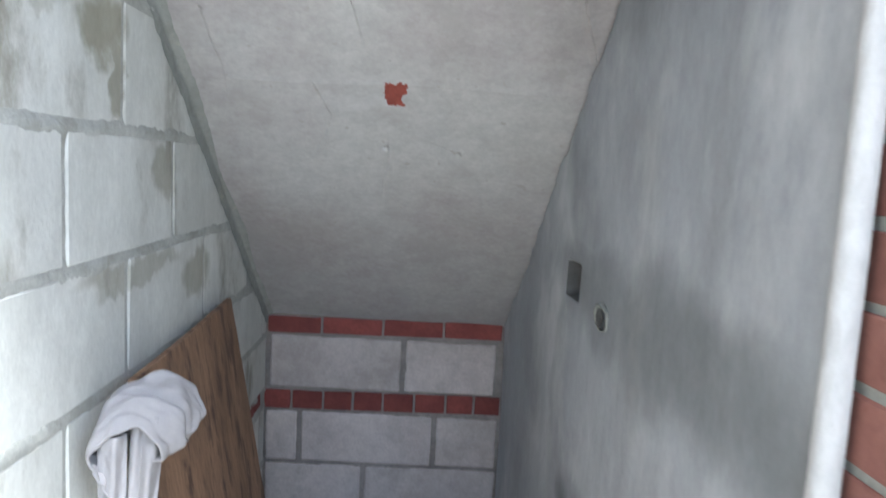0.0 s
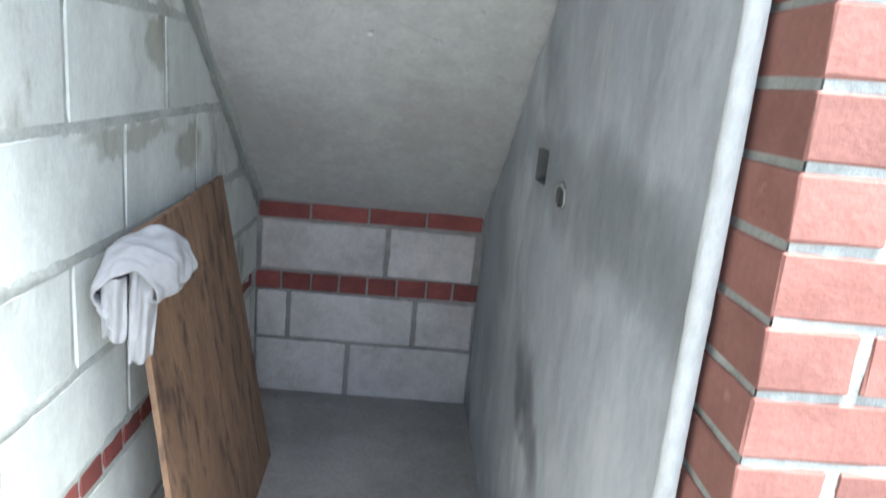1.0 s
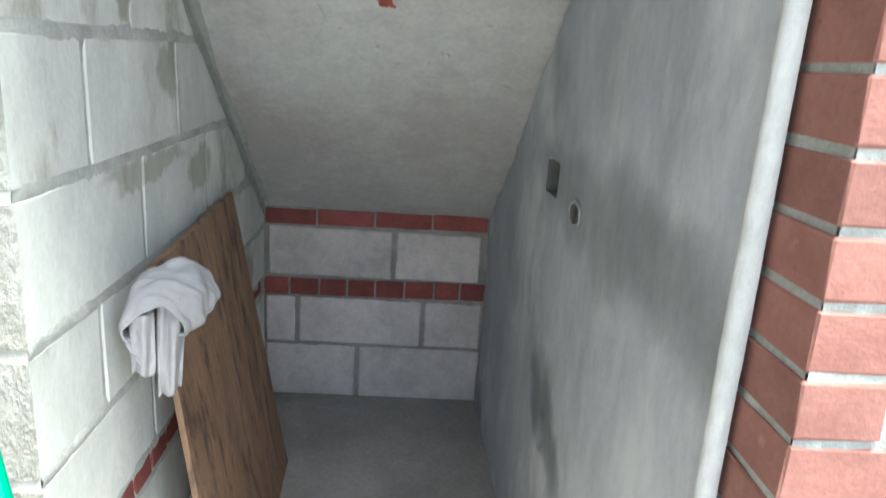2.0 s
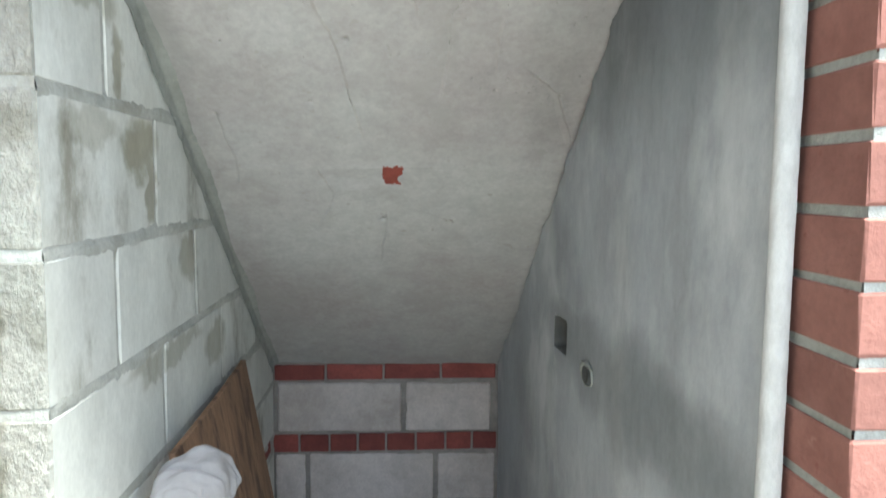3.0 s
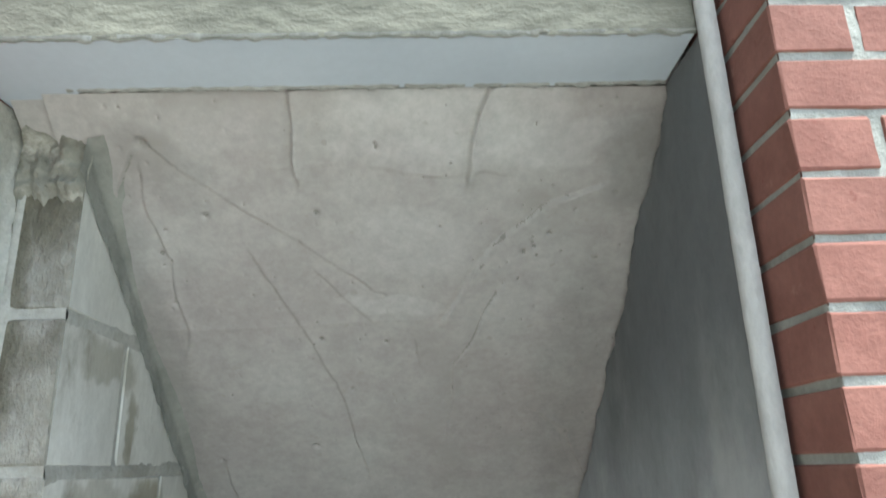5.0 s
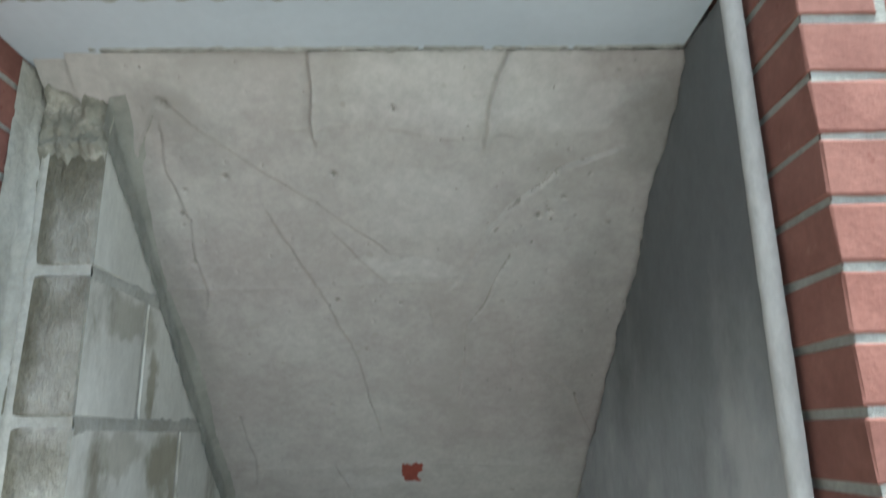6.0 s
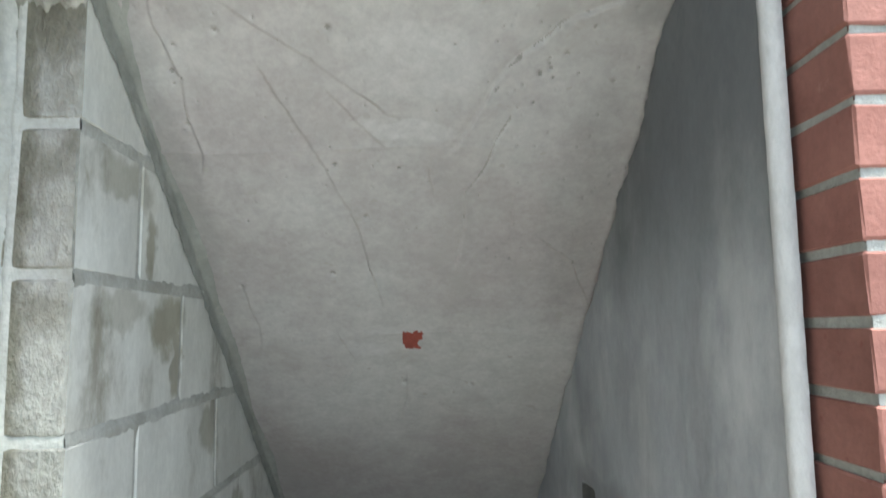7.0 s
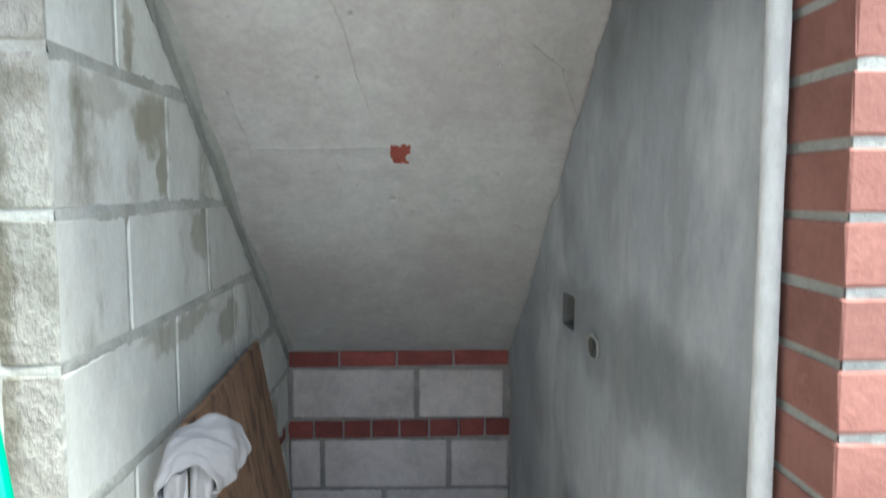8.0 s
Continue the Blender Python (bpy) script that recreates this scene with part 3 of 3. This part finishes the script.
# patch of mortar on top of the block end
def lump(u, v):
    d = 0.017 + 0.013 * fbm((u * 3.5, v * 3.5, 5)) + 0.004 * fbm((u * 9, v * 9, 1)) + 0.0015 * fbm((u * 30, v * 30, 4))
    edge = min(1.0, 8 * u + 0.3, 9 * (1 - u) + 0.3, 6 * v + 0.05)
    ragged = 0.014 * fbm((u * 6, 3, 8)) * (1 - v)
    return (-0.096 + 0.108 * u - 0.012 * (1 - v) * u, 0.003 - max(0.0, d) * edge, 1.905 + ragged + (0.134 - ragged) * v)


part("mortar_patch", from_sheets("mortar_patch", [sheet(span(0, 1, 0.02), span(0, 1, 0.02), lump)], [LUMPS]), None, wall_west, "rough lumps of mortar")

# pale mortar strip between the block end and the brick
STRIP = ((-0.1010, -0.060), (-0.0990, -0.038), (-0.0965, -0.020), (-0.091, -0.008), (-0.083, 0.002))


def strip_place(s, z):
    k = min(int(s * 4), 3)
    f = s * 4 - k
    w = 0.004 * fbm((z * 13, s * 2, 6)) + 0.0015 * fbm((z * 60, s * 9, 2))
    return tuple(STRIP[k][n] * (1 - f) + STRIP[k + 1][n] * f + (-w if n else w) for n in (0, 1)) + (z,)


part("mortar_strip", from_sheets("mortar_strip", [sheet(span(0, 1, 0.08), span(0.05, TOP - 0.004, 0.007), strip_place)], [MORTAR]),
     None, wall_west, "pale mortar strip beside the brick")

# ---- things ----
def smooth(me):
    me.polygons.foreach_set("use_smooth", [True] * len(me.polygons))
    return me


# plywood sheet leaning on the west wall
def board_mesh():
    tf, tb, bb, bf = Vector((0.010, 0.385, 0.926)), Vector((0.000, 0.965, 0.955)), Vector((0.133, 1.089, FLOOR_Z)), Vector((0.160, 0.286, FLOOR_Z))
    thick = 0.012

    def at(u, v, side):
        p = tf.lerp(tb, u).lerp(bf.lerp(bb, u), v)
        rag = 0.0025 * fbm((u * 20, v * 20, 4))
        edge = (1 if u == 0 else -1 if u == 1 else 0)
        p = p + Vector((0.006 * math.sin(2.6 * u + 1.2 * v), rag * edge, 0.002 * fbm((u * 14, 3, 1)) if v == 0 else 0))
        return p + Vector((side * thick, 0, 0))
    us, vs = span(0, 1, 0.04), span(0, 1, 0.04)
    front = sheet(us, vs, lambda u, v: at(u, v, 1))
    back = sheet(us, vs, lambda u, v: at(u, v, 0))
    rims = [sheet([0, 1], vs, lambda s, v: at(0, v, s)), sheet([0, 1], vs, lambda s, v: at(1, v, s)),
            sheet(us, [0, 1], lambda u, s: at(u, 0, s)), sheet(us, [0, 1], lambda u, s: at(u, 1, s))]
    me = from_sheets("plywood_board", [front, back] + rims, [PLY], smooth=False)
    bm = bmesh.new()
    bm.from_mesh(me)
    bmesh.ops.remove_doubles(bm, verts=bm.verts, dist=0.0005)
    bmesh.ops.recalc_face_normals(bm, faces=bm.faces)
    return mesh_of(bm, "plywood_board", PLY)


tagged(part("plywood_board", board_mesh()), "stained brown plywood board leaning against the block wall", "board")


# cotton cloth hung over the board's upper corner
def cloth_mesh():
    mid = Vector((0.074, 0.285, 0.852))
    right, out, up = Vector((0.93, 0.37, 0)).normalized(), Vector((0.37, -0.93, 0)).normalized(), Vector((0, 0, 1))

    def world_of(u, v, w):
        p = mid + right * u + up * v + out * w
        p.x = max(p.x, 0.005)
        return p

    def mixed(p, q, k):
        return p + (q - p) * k

    # the fold that lies over the board like a hood, in two overlapping bands
    def hood(a, k):
        cu, cv, cw = mixed(-0.018, 0.030, k), mixed(0.000, 0.040, k), mixed(0.052, -0.050, k)
        band = 1 - 0.17 * math.exp(-((k - 0.50 - 0.05 * math.sin(5 * a)) / 0.05) ** 2) - 0.30 * math.exp(-(k / 0.20) ** 2) - 0.45 * max(0.0, (k - 0.86) / 0.14) ** 2
        band *= 1 + 0.045 * math.sin(13 * a + 8 * k) + 0.025 * math.sin(23 * a - 11 * k) + 0.08 * fbm((a * 4, k * 5, 3)) - 0.06 * math.exp(-((k - 0.25 + 0.15 * a) / 0.03) ** 2)
        hw, h = 0.068 * band, 0.072 * band
        left, right_foot = 0.045 * (1 - 0.6 * k), mixed(0.002, 0.050, k)
        if a < 0:
            return world_of(cu - hw * (1 + 0.5 * a), cv + a * left * (1 + 0.1 * math.sin(40 * k)), cw)
        if a > 1:
            return world_of(cu + hw * (1 - 0.35 * (a - 1)), cv - (a - 1) * right_foot, cw - 0.006 * (a - 1))
        t = math.pi * (1 - a)
        return world_of(cu + hw * math.cos(t), cv + h * math.sin(t) ** 0.9, cw + 0.006 * math.sin(9 * a + 4 * k))

    # the end that hangs out of the hood, and the shorter tongue beside it
    def tail(s, t):
        u = mixed(-0.012, 0.036, s)
        low = -0.112 + 0.014 * s + 0.002 * math.sin(9 * s)
        v = mixed(0.062, low, t)
        w = 0.040 + 0.014 * math.sin(math.pi * s) + 0.006 * math.sin(11 * s + 2 * t) + 0.0015 * math.sin(19 * s - 5 * t) + 0.004 * fbm((s * 3, t * 4, 6))
        return world_of(0.002 + (u - 0.002) * (1 - 0.22 * t) - 0.008 * t, v, w - 0.022 * (1 - t) ** 2)

    def tongue(s, t):
        u = mixed(-0.056, -0.018, s)
        v = mixed(0.040, -0.068 + 0.006 * math.sin(7 * s), t)
        w = 0.034 + 0.014 * math.sin(math.pi * s) + 0.004 * math.sin(12 * s + 3 * t) + 0.003 * fbm((s * 4, t * 4, 9))
        return world_of(u, v, w)

    me = from_sheets("cloth", [sheet(span(-1, 2, 0.03), span(0, 1, 0.02), hood), sheet(span(0, 1, 0.03), span(0, 1, 0.025), tail),
                               sheet(span(0, 1, 0.04), span(0, 1, 0.03), tongue)], [CLOTH])
    return smooth(me)


cloth = tagged(part("cloth", cloth_mesh()), "crumpled white cotton cloth hung over the plywood board", "cloth")
thick = cloth.modifiers.new("thickness", "SOLIDIFY")
thick.thickness, thick.offset = 0.003, 0

# turquoise handle standing beside the block wall's end
bm = bmesh.new()
foot, head = Vector((0.105, -0.1, FLOOR_Z)), Vector((-0.079, -0.1, 1.42))
axis = head - foot
bmesh.ops.create_cone(bm, cap_ends=True, segments=20, radius1=0.012, radius2=0.011, depth=axis.length)
bmesh.ops.bevel(bm, geom=[e for e in bm.edges if len(e.link_faces) == 2 and any(len(f.verts) > 4 for f in e.link_faces)], offset=0.004, segments=3, affect="EDGES")
bmesh.ops.transform(bm, matrix=Matrix.Translation((foot + head) / 2) @ axis.to_track_quat("Z", "Y").to_matrix().to_4x4(), verts=bm.verts)
pole = tagged(part("broom_handle", bm, HANDLE), "turquoise plastic handle leaning beside the block wall", "handle")
smooth(pole.data)


# ---- brick facade on both sides of the opening ----
COURSE, BASE = 0.0651, 1.5378
FRONT, CORNER, WEST_CORNER = -0.3114, 0.8397, -0.102
variants = {}


def brick_mesh(dx, dy, k):
    key = (round(dx, 4), round(dy, 4), k)
    if key not in variants:
        variants[key] = mesh_of(box_bm((0, 0, 0), (dx, dy, COURSE - 0.0092), 0.002, 0.0012, hash(key) % 997), "brick", BRICK)
    return variants[key]


def core(name, x0, x1, label):
    def face(x, z):
        return (x, FRONT + 0.0028 - 0.0016 * fbm((x * 20, z * 20, 4)) - 0.001 * fbm((x * 80, z * 80, 1)), z)
    inner, sign = (x0, 1) if x0 > 0 else (x1, -1)

    def reveal(y, z):
        return (inner + sign * (0.0028 - 0.0016 * fbm((y * 20, z * 20, 9))), y, z)
    body = box_sheet((x0 + 0.012, FRONT + 0.012, 0), (x1 - 0.012, 0.12, 2.9)) if x0 > 0 else box_sheet((x0, FRONT + 0.012, 0), (x1 - 0.012, 0.12, 2.9))
    return tagged(part(name, from_sheets(name, [
        sheet(span(x0 + 0.004, x1 - 0.004, 0.012), span(0, 2.9, 0.008), face),
        sheet(span(FRONT + 0.004, -0.004 if sign < 0 else -0.19, 0.012), span(0, 2.9, 0.008), reveal), body], [POINTING])), label, "wall", kind="structure")


facade_east = core("facade_east", CORNER, 1.75, "red brick outer wall with pale mortar joints")
facade_west = core("facade_west", -0.75, WEST_CORNER, "red brick outer wall beside the block wall")
rng = random.Random(11)
for n in range(-24, 21):
    z = BASE + COURSE * n + 0.0046
    if z < 0:
        continue
    even = n % 2 == 0
    x, first = CORNER, True
    while x < 1.60:
        dx = 0.082 if even and first else 0.2
        dy = 0.2 if even and first else 0.13 if first else 0.1
        ob = part("brick", brick_mesh(dx - 0.0005, dy, rng.randrange(4)), None, facade_east)
        ob.location = (x + (0.0 if first else rng.uniform(-0.001, 0.001)), FRONT + rng.uniform(-0.001, 0.001), z + rng.uniform(-0.0008, 0.0008))
        x, first = x + dx + 0.0105, False
    x, first = WEST_CORNER, True
    while x > -0.60:
        dx = 0.1 if even and first else 0.2
        dy = 0.286 if first else 0.1
        ob = part("brick", brick_mesh(dx - 0.0005, dy, rng.randrange(4)), None, facade_west)
        ob.location = (x - dx, FRONT + rng.uniform(-0.001, 0.001), z + rng.uniform(-0.0008, 0.0008))
        x, first = x - dx - 0.0105, False
